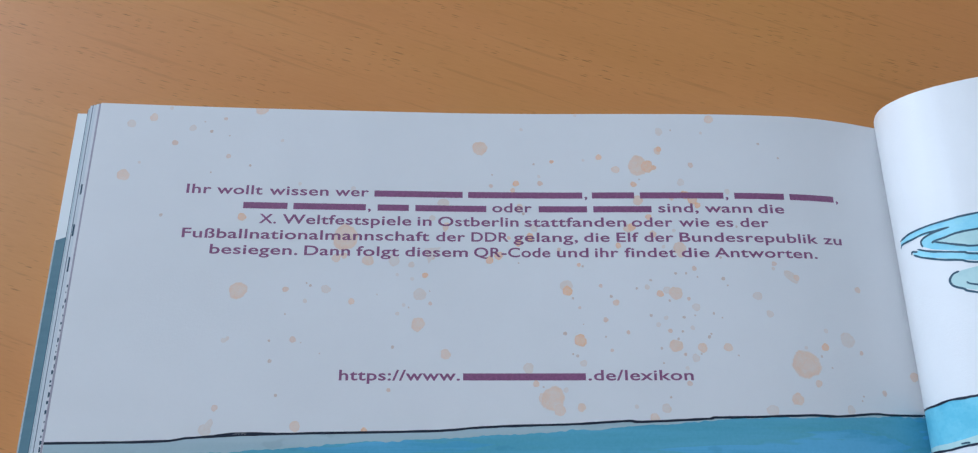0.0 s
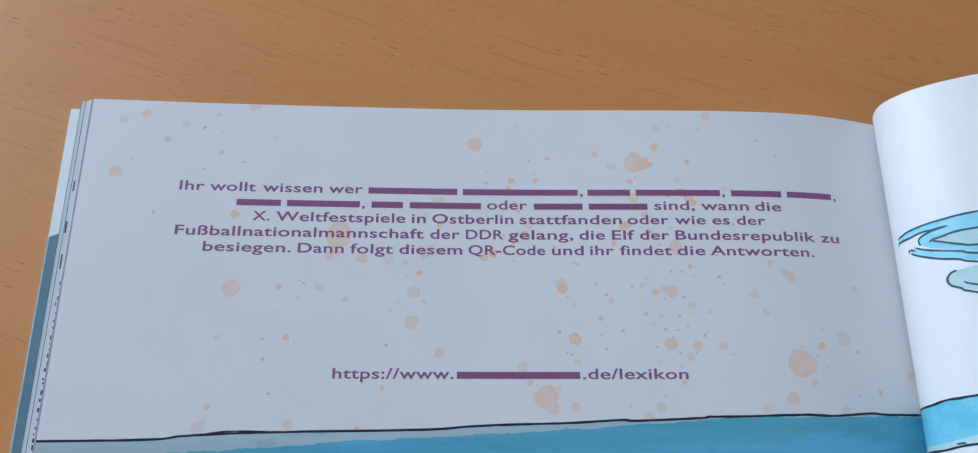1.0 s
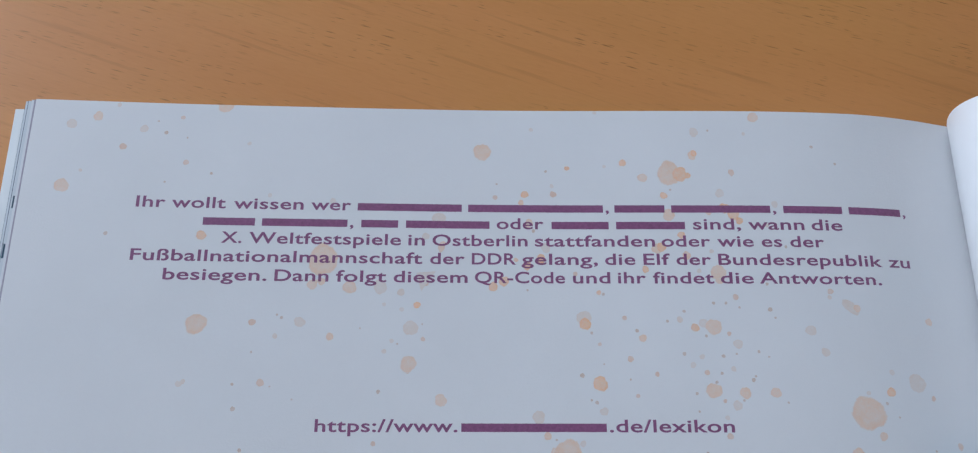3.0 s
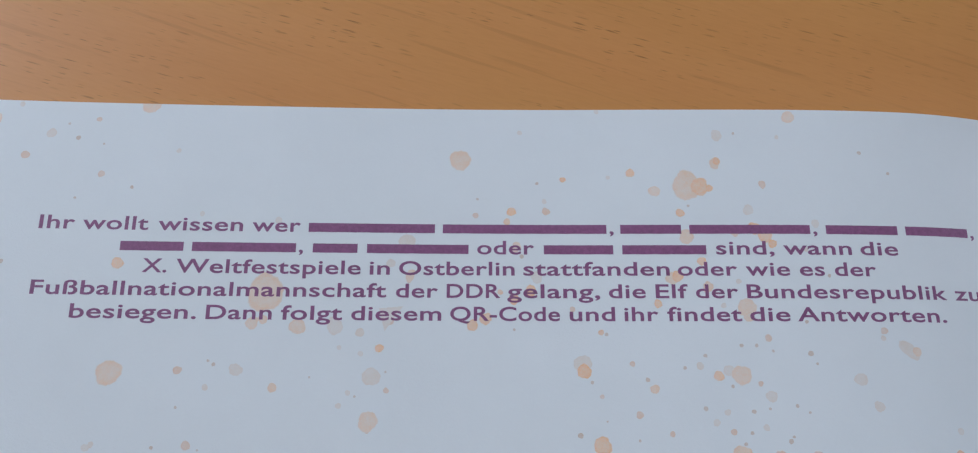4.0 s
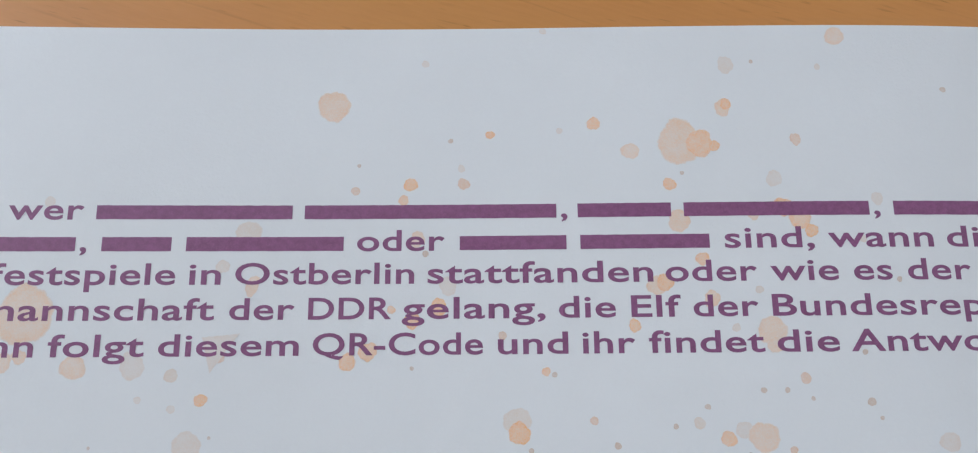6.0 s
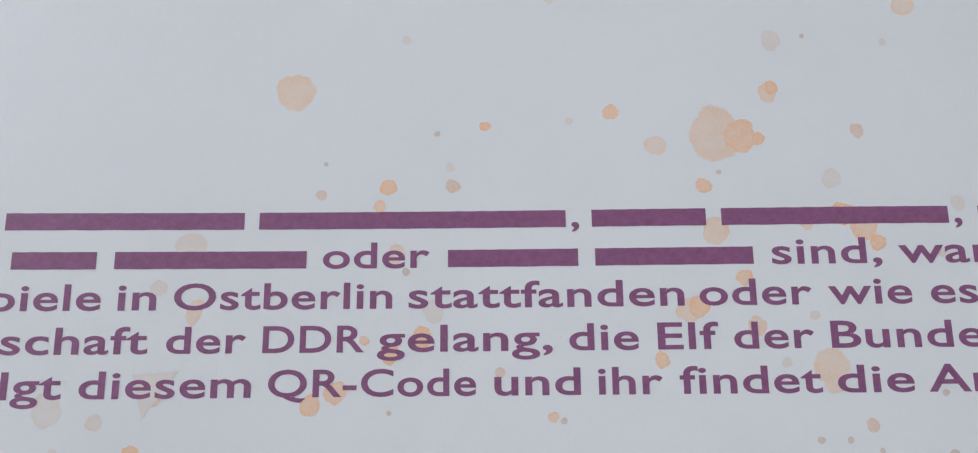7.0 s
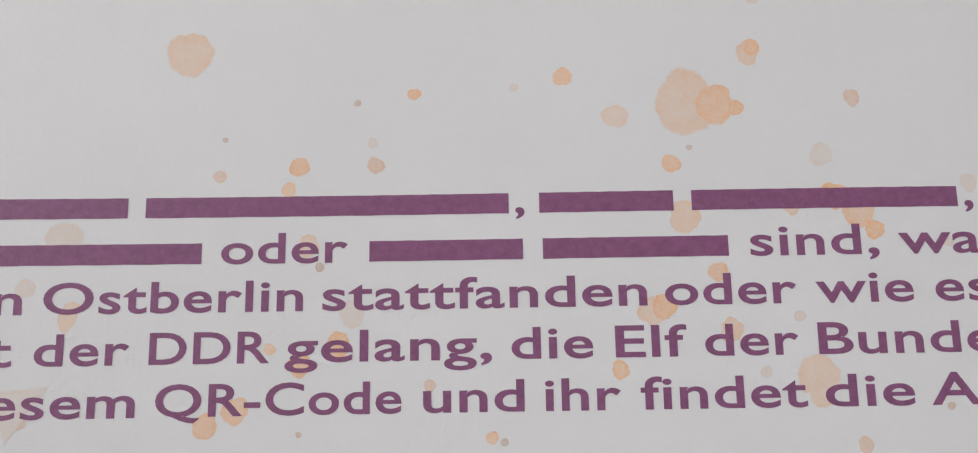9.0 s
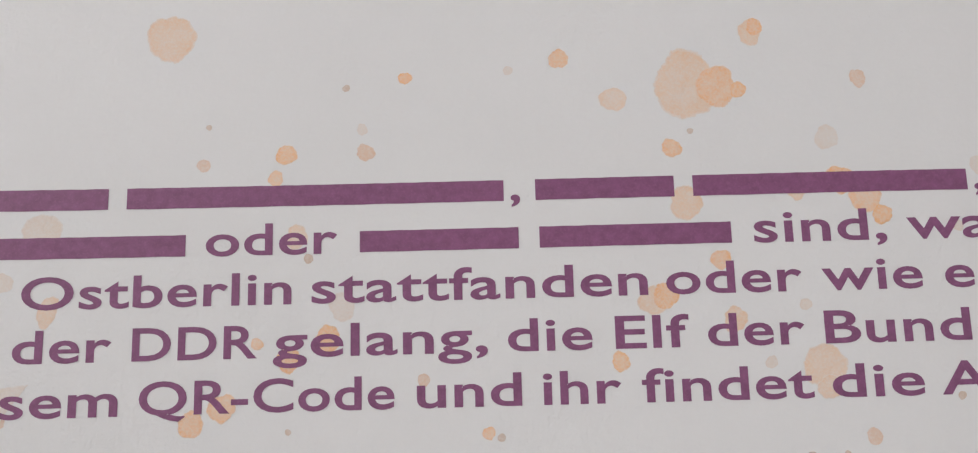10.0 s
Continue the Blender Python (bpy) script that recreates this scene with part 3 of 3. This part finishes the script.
FAINT_A = [
    (-123.7, 135.4, 1.57), (-118.8, 119.5, 0.56), (-109.7, 142.5, 0.67), (-100.9, 134.4, 1.34), (-84.5, 22.2, 2.02), (-83.5, 23.8, 1.57),
    (-81.3, 52.9, 0.9), (-80.1, 53.6, 0.67), (-66.9, 130.1, 0.67), (-59, 112.5, 0.67), (-54.1, 67.4, 0.78), (-46.9, 71.8, 1.57),
    (-38.9, 111, 0.9), (41.0, 73.6, 2.3), (-22.7, 83, 2.02), (-21.3, 77.5, 0.56), (-20.8, 63, 0.67), (-18.6, 66.2, 0.67), (-16.2, 81.4, 1.12),
    (-15.8, 76, 0.67), (-12.9, 70.2, 2.24), (-8.9, 99.6, 1.12), (-4.8, 105.4, 2.02), (25.3, 136.7, 0.67), (26.4, 43.4, 1.79),
    (29.5, 96.1, 1.46), (31.8, 116.9, 0.67), (39.5, 35.8, 0.9), (46.2, 45.2, 1.23),
]
FAINT_B = [
    (46.7, 143, 0.67), (49.2, 123.7, 0.56), (64.2, 30, 0.67), (70.8, 73.1, 0.9), (74, 59.1, 0.9), (74.7, 29.4, 1.57),
    (76.9, 61.6, 0.78), (78, 72, 1.34), (78, 88.6, 0.67), (79.5, 135.9, 1.57), (82.4, 95, 0.67), (83.2, 43.4, 0.67),
    (86.3, 57.9, 0.78), (86.5, 114.5, 1.34), (86.6, 47, 1.34), (88.3, 65.5, 1.46), (96.1, 135.4, 0.56), (100.9, 103.7, 0.67),
    (104.2, 110.8, 1.12), (111.5, 69.8, 1.57), (112.4, 28.4, 2.02), (115.4, 63.1, 1.34), (118.7, 80.3, 0.67), (125.1, 77.3, 2.24),
    (127.4, 50.8, 0.67), (135.9, 57.1, 0.9), (141.5, 28.8, 1.57), (144.1, 53.9, 2.8),
]
GREY = [
    (-108.4, 98.9, 0.6), (-93.8, 133.2, 0.56), (-64.8, 45.7, 0.67), (-61.8, 33.9, 0.54), (-22.1, 50.9, 0.56), (25.6, 101.7, 0.56),
    (39.9, 55.9, 0.67), (44.1, 47.8, 0.56), (57.3, 69.6, 0.54), (71.5, 62.5, 0.56), (83.5, 61.8, 0.56), (92.1, 54.6, 0.58),
    (99.3, 76.3, 0.67), (118.7, 131.1, 0.52),
]
SPECK_A = [
    (-96.6, 137.2, 0.31), (-92.4, 116.3, 0.34), (-86.9, 131.6, 0.31), (-78.1, 119.5, 0.45), (-65.6, 52.9, 0.45), (-60.8, 62.5, 0.36),
    (-54.5, 52.3, 0.27), (-53.9, 74, 0.34), (-52.5, 73.1, 0.45), (-47.7, 48.5, 0.27), (-28.4, 70, 0.27), (-16.8, 65.3, 0.31),
    (-9.3, 71.4, 0.27), (13.8, 117.5, 0.34), (23.5, 82.3, 0.34), (29.9, 122, 0.45), (31.6, 36.9, 0.34), (42.5, 48.5, 0.34),
    (43.2, 68.9, 0.45), (46.7, 59.3, 0.25), (47.3, 81.1, 0.45), (54.6, 54.7, 0.34), (66.9, 72.6, 0.45), (70.5, 115.7, 0.34),
]
SPECK_B = [
    (72.3, 75.7, 0.45), (74.5, 50.5, 0.45), (74.9, 45.2, 0.34), (76.5, 33.2, 0.4), (78.7, 68, 0.45), (80.8, 53.9, 0.45),
    (81.7, 78.3, 0.49), (82.6, 56.6, 0.45), (84.2, 136.5, 0.36), (85.6, 78.3, 0.45), (87.6, 62.5, 0.34), (88.7, 48.5, 0.34),
    (89.7, 76.9, 0.36), (92.9, 55.7, 0.34), (94.5, 63.2, 0.45), (97.5, 61.6, 0.31), (99.1, 84.4, 0.45), (100.7, 73.7, 0.34),
    (102.1, 47.9, 0.34), (106.4, 96.6, 0.45), (126.1, 125.3, 0.45), (132.9, 47.7, 0.45), (136.4, 43.6, 0.31), (146.5, 32.1, 0.34),
    (147.3, 33.7, 0.34),
]
ORANGE = [
    (-79.3, 98.9, 1.46), (-30.9, 21.9, 1.12), (-11.1, 77.4, 1.01), (12.7, 83.4, 1.46), (16.1, 85.1, 1.46), (19.9, 92.1, 0.67),
    (21.7, 111.2, 0.9), (22.9, 114, 1.12), (23.4, 90.2, 1.34), (27.8, 92.4, 1.46), (36.9, 123.1, 0.76), (41.3, 71.7, 1.75),
    (45.4, 53.4, 2.02), (45.9, 81.6, 0.72), (55.3, 125, 1.12), (61, 89.1, 1.03), (66.5, 96.4, 1.46), (68.2, 113.7, 1.12),
    (73.1, 100.4, 1.12), (73.9, 121.1, 2.24), (75.4, 70.6, 1.23), (76.5, 120.6, 0.9), (79, 128.4, 1.01), (87.7, 109.4, 1.68),
    (90.4, 107.2, 1.68), (92.2, 105.2, 1.12), (134.8, 51.1, 1.39),
]


# drops that ran: place -> (how long for their width, the way they ran in degrees)
RAN = {(125.1, 77.3): (1.45, -40), (126.7, 44.8): (1.12, -30), (-83.5, 23.8): (1.3, 60), (30.7, 33.2): (1.3, 90), (-3.7, 96.3): (1.25, 70)}


def spot_mesh(x, y, r, mat, lift, rnd, limit=None):
    """An uneven round drop lying on the page; the attribute tells how near the rim a point is."""
    long, way = RAN.get((x, y), (1.0, 0.0))
    ca, sa = math.cos(radians(way)), math.sin(radians(way))
    n = 36 if r > 0.9 else 16
    ph = [rnd.uniform(0, 6.28) for _ in range(4)]
    sx, sy = rnd.uniform(0.93, 1.07), rnd.uniform(0.93, 1.07)
    uneven = rnd.uniform(0.8, 1.5) if r < 2.2 else 1.0
    rings = (0.35, 0.7, 0.88, 1.0, 1.12)
    verts, rim = [on_left(x, y, lift)], [0.0]
    for f in rings:
        for i in range(n):
            a = 2 * math.pi * i / n
            w = 1 + uneven * (0.05 * math.sin(2 * a + ph[0]) + 0.045 * math.sin(3 * a + ph[1]) + 0.03 * math.sin(5 * a + ph[2]) + 0.025 * math.sin(9 * a + ph[3]))
            du, dv = r * f * w * sx * math.cos(a) * long, r * f * w * sy * math.sin(a) / long
            px, py = x + du * ca - dv * sa, y + du * sa + dv * ca
            py = min(py, TOP - 0.02)
            px = min(px, limit or FOLD - 1.0)
            verts.append(on_left(px, py, lift))
            rim.append(f)
    faces = [(0, 1 + i, 1 + (i + 1) % n) for i in range(n)]
    for k in range(len(rings) - 1):
        for i in range(n):
            a, b = 1 + k * n + i, 1 + k * n + (i + 1) % n
            faces.append((a, a + n, b + n, b))
    return verts, faces, rim


def add_rim(me, rim):
    at = me.attributes.new("rim", "FLOAT", "POINT")
    at.data.foreach_set("value", rim)


rnd = random.Random(11)
laid = []
for kind, rows in ((SPOT_FAINT, FAINT_A + FAINT_B), (SPOT_TAN, TAN_A + TAN_B + TAN_C), (SPOT_ORANGE, ORANGE), (SPOT_GREY, GREY)):
    for x, y, r in rows:
        edge = -1.2 if abs(x + 3.0) < 1.2 and abs(y - 48.5) < 1.5 else None
        # a drop lies on those it overlaps
        level = 1 + max((q[3] for q in laid if math.hypot(q[0] - x, q[1] - y) < 1.6 * (q[2] + r)), default=0)
        laid.append((x, y, r, level))
        verts, faces, rim = spot_mesh(x, y, r, kind, 0.004 + 0.003 * level, rnd, edge)
        me = mesh_from("paint_spot", verts, faces, SPOT_BROWN if kind == SPOT_TAN and r < 1.12 else kind)
        add_rim(me, rim)
        part("paint_spot", me, left_page)
# a wedge-shaped splash under the last line of the text
wedge = [(-11.4, 87.6), (-5.4, 88.2), (-7.6, 85.2), (-9.9, 81.8)]
hub = (sum(p[0] for p in wedge) / 4, sum(p[1] for p in wedge) / 4)
outline = []
for a, b in zip(wedge, wedge[1:] + wedge[:1]):
    outline += [(a[0] + (b[0] - a[0]) * k / 8, a[1] + (b[1] - a[1]) * k / 8) for k in range(8)]
n, rings = len(outline), (0.4, 0.75, 0.92, 1.0, 1.1)
verts, rim = [on_left(*hub, 0.028)], [0.0]
for f in rings:
    for px, py in outline:
        verts.append(on_left(hub[0] + (px - hub[0]) * f, hub[1] + (py - hub[1]) * f, 0.028))
        rim.append(f)
faces = [(0, 1 + i, 1 + (i + 1) % n) for i in range(n)]
faces += [(1 + k * n + i, 1 + (k + 1) * n + i, 1 + (k + 1) * n + (i + 1) % n, 1 + k * n + (i + 1) % n) for k in range(len(rings) - 1) for i in range(n)]
me = mesh_from("paint_spot", verts, faces, SPOT_FAINT)
add_rim(me, rim)
part("paint_spot", me, left_page, "faint wedge-shaped watercolour splash")
verts, faces, rim = [], [], []
for x, y, r in SPECK_A + SPECK_B:
    v, f, e = spot_mesh(x, y, r, SPOT_GREY, 0.026, rnd)
    faces += [tuple(i + len(verts) for i in g) for g in f]
    verts += v
    rim += e
me = mesh_from("paint_speckle", verts, faces, SPOT_GREY)
add_rim(me, rim)
tagged(part("paint_speckle", me, left_page, "tiny brown-grey watercolour specks"), kind="stuff")

# ---- text of the left page: words with their start and end, in millimetres; a number stands for a bar ----
CAP = 3.62
LINES = [
    (107.9, [("Ihr", -100.4, -91.4), ("wollt", -89.4, -72.6), ("wissen", -70.1, -48.1), ("wer", -45.7, -33.0), (0, -30.9, 2.5), (1, 4.6, 50.2),
             (0, 52.0, 68.2), (1, 70.4, 104.5), (0, 106.9, 126.5), (1, 128.8, 149.1)]),
    (102.3, [(0, -79.2, -63.0), (1, -60.8, -32.0), (0, -29.5, -17.8), (0, -15.3, 11.5), ("oder", 13.8, 28.9), (0, 31.5, 49.9), (0, 52.3, 74.5),
             ("sind,", 77.1, 92.5), ("wann", 94.9, 113.2), ("die", 115.6, 125.9)]),
    (96.6, [("X.", -73.0, -66.7), ("Weltfestspiele", -64.4, -16.7), ("in", -14.4, -9.1), ("Ostberlin", -6.7, 23.7), ("stattfanden", 26.0, 64.5),
            ("oder", 66.6, 82.2), ("wie", 84.5, 96.1), ("es", 98.7, 105.3), ("der", 108.0, 119.1)]),
    (90.6, [("Fußballnationalmannschaft", -100.1, -9.8), ("der", -7.3, 3.6), ("DDR", 5.9, 19.9), ("gelang,", 21.7, 46.0), ("die", 48.3, 57.9),
            ("Elf", 60.5, 68.9), ("der", 71.0, 82.0), ("Bundesrepublik", 84.3, 137.9), ("zu", 140.2, 147.9)]),
    (84.6, [("besiegen.", -89.6, -58.0), ("Dann", -55.6, -38.9), ("folgt", -36.6, -20.9), ("diesem", -18.6, 4.6), ("QR-Code", 6.9, 35.4),
            ("und", 37.9, 49.7), ("ihr", 52.1, 60.9), ("findet", 63.2, 82.5), ("die", 84.6, 95.0), ("Antworten.", 96.9, 136.8)]),
    (39.2, [("https://www.", -40.4, 2.0), (0, 3.1, 46.7), (".de/lexikon", 47.6, 85.1)]),
]


def glyphs(text):
    """Outline triangles of a word in the built-in font, bold, cap height one."""
    cu = bpy.data.curves.new("type", "FONT")
    cu.body, cu.size, cu.offset, cu.space_character, cu.resolution_u = text, 1.0, 0.015, 1.05, 5
    ob = new("type", cu)
    bpy.context.view_layer.update()
    me = bpy.data.meshes.new_from_object(ob.evaluated_get(bpy.context.evaluated_depsgraph_get()))
    verts = [v.co.copy() for v in me.vertices]
    faces = [tuple(p.vertices) for p in me.polygons]
    bpy.data.objects.remove(ob)
    bpy.data.meshes.remove(me)
    return verts, faces


CAP_UNIT = max(v.y for v in glyphs("H")[0])


def set_word(text, x0, x1, base):
    """A printed word, each letter a part of the page."""
    verts, faces = glyphs(text)
    lo, hi = min(v.x for v in verts), max(v.x for v in verts)
    k = (x1 - x0) / (hi - lo)
    pts = [on_left(x0 + (v.x - lo) * k, base + v.y * CAP / CAP_UNIT, 0.032) for v in verts]
    owner = list(range(len(verts)))

    def root(a):
        while owner[a] != a:
            a = owner[a]
        return a
    for f in faces:
        for a in f[1:]:
            owner[root(a)] = root(f[0])
    pieces = {}
    for f in faces:
        pieces.setdefault(root(f[0]), []).append(f)
    spans = sorted(([min(verts[a].x for f in g for a in f), max(verts[a].x for f in g for a in f), g] for g in pieces.values()), key=lambda q: q[0])
    letters = []
    for a, b, g in spans:
        # a dot and its stem belong to one letter
        if letters and a < letters[-1][1] - 0.6 * min(b - a, letters[-1][1] - letters[-1][0]):
            letters[-1][1] = max(letters[-1][1], b)
            letters[-1][2] = letters[-1][2] + g
        else:
            letters.append([a, b, list(g)])
    for _, _, g in letters:
        used = sorted({a for f in g for a in f})
        place = {a: i for i, a in enumerate(used)}
        part("letter", mesh_from("letter", [pts[a] for a in used], [tuple(place[a] for a in f) for f in g], TYPE_INK), left_page)


def set_bar(x0, x1, base):
    """A plain printed bar as long as the word, with softly worn ends."""
    xs = steps(x0, x1, 1.5)
    lo = [(x, base + 0.02 * math.sin(3.1 * x)) for x in xs]
    hi = [(x, base + 0.68 * CAP + 0.02 * math.sin(2.3 * x)) for x in xs]
    part("text_bar", area("text_bar", on_left, hi, lo, TYPE_INK, 0.032), left_page)


for base, words in LINES:
    for text, x0, x1 in words:
        if isinstance(text, str):
            set_word(text, x0, x1, base)
        elif text == 1:
            set_bar(x0, x1 - 1.9, base)
            set_word(",", x1 - 1.1, x1, base)
        else:
            set_bar(x0, x1, base)
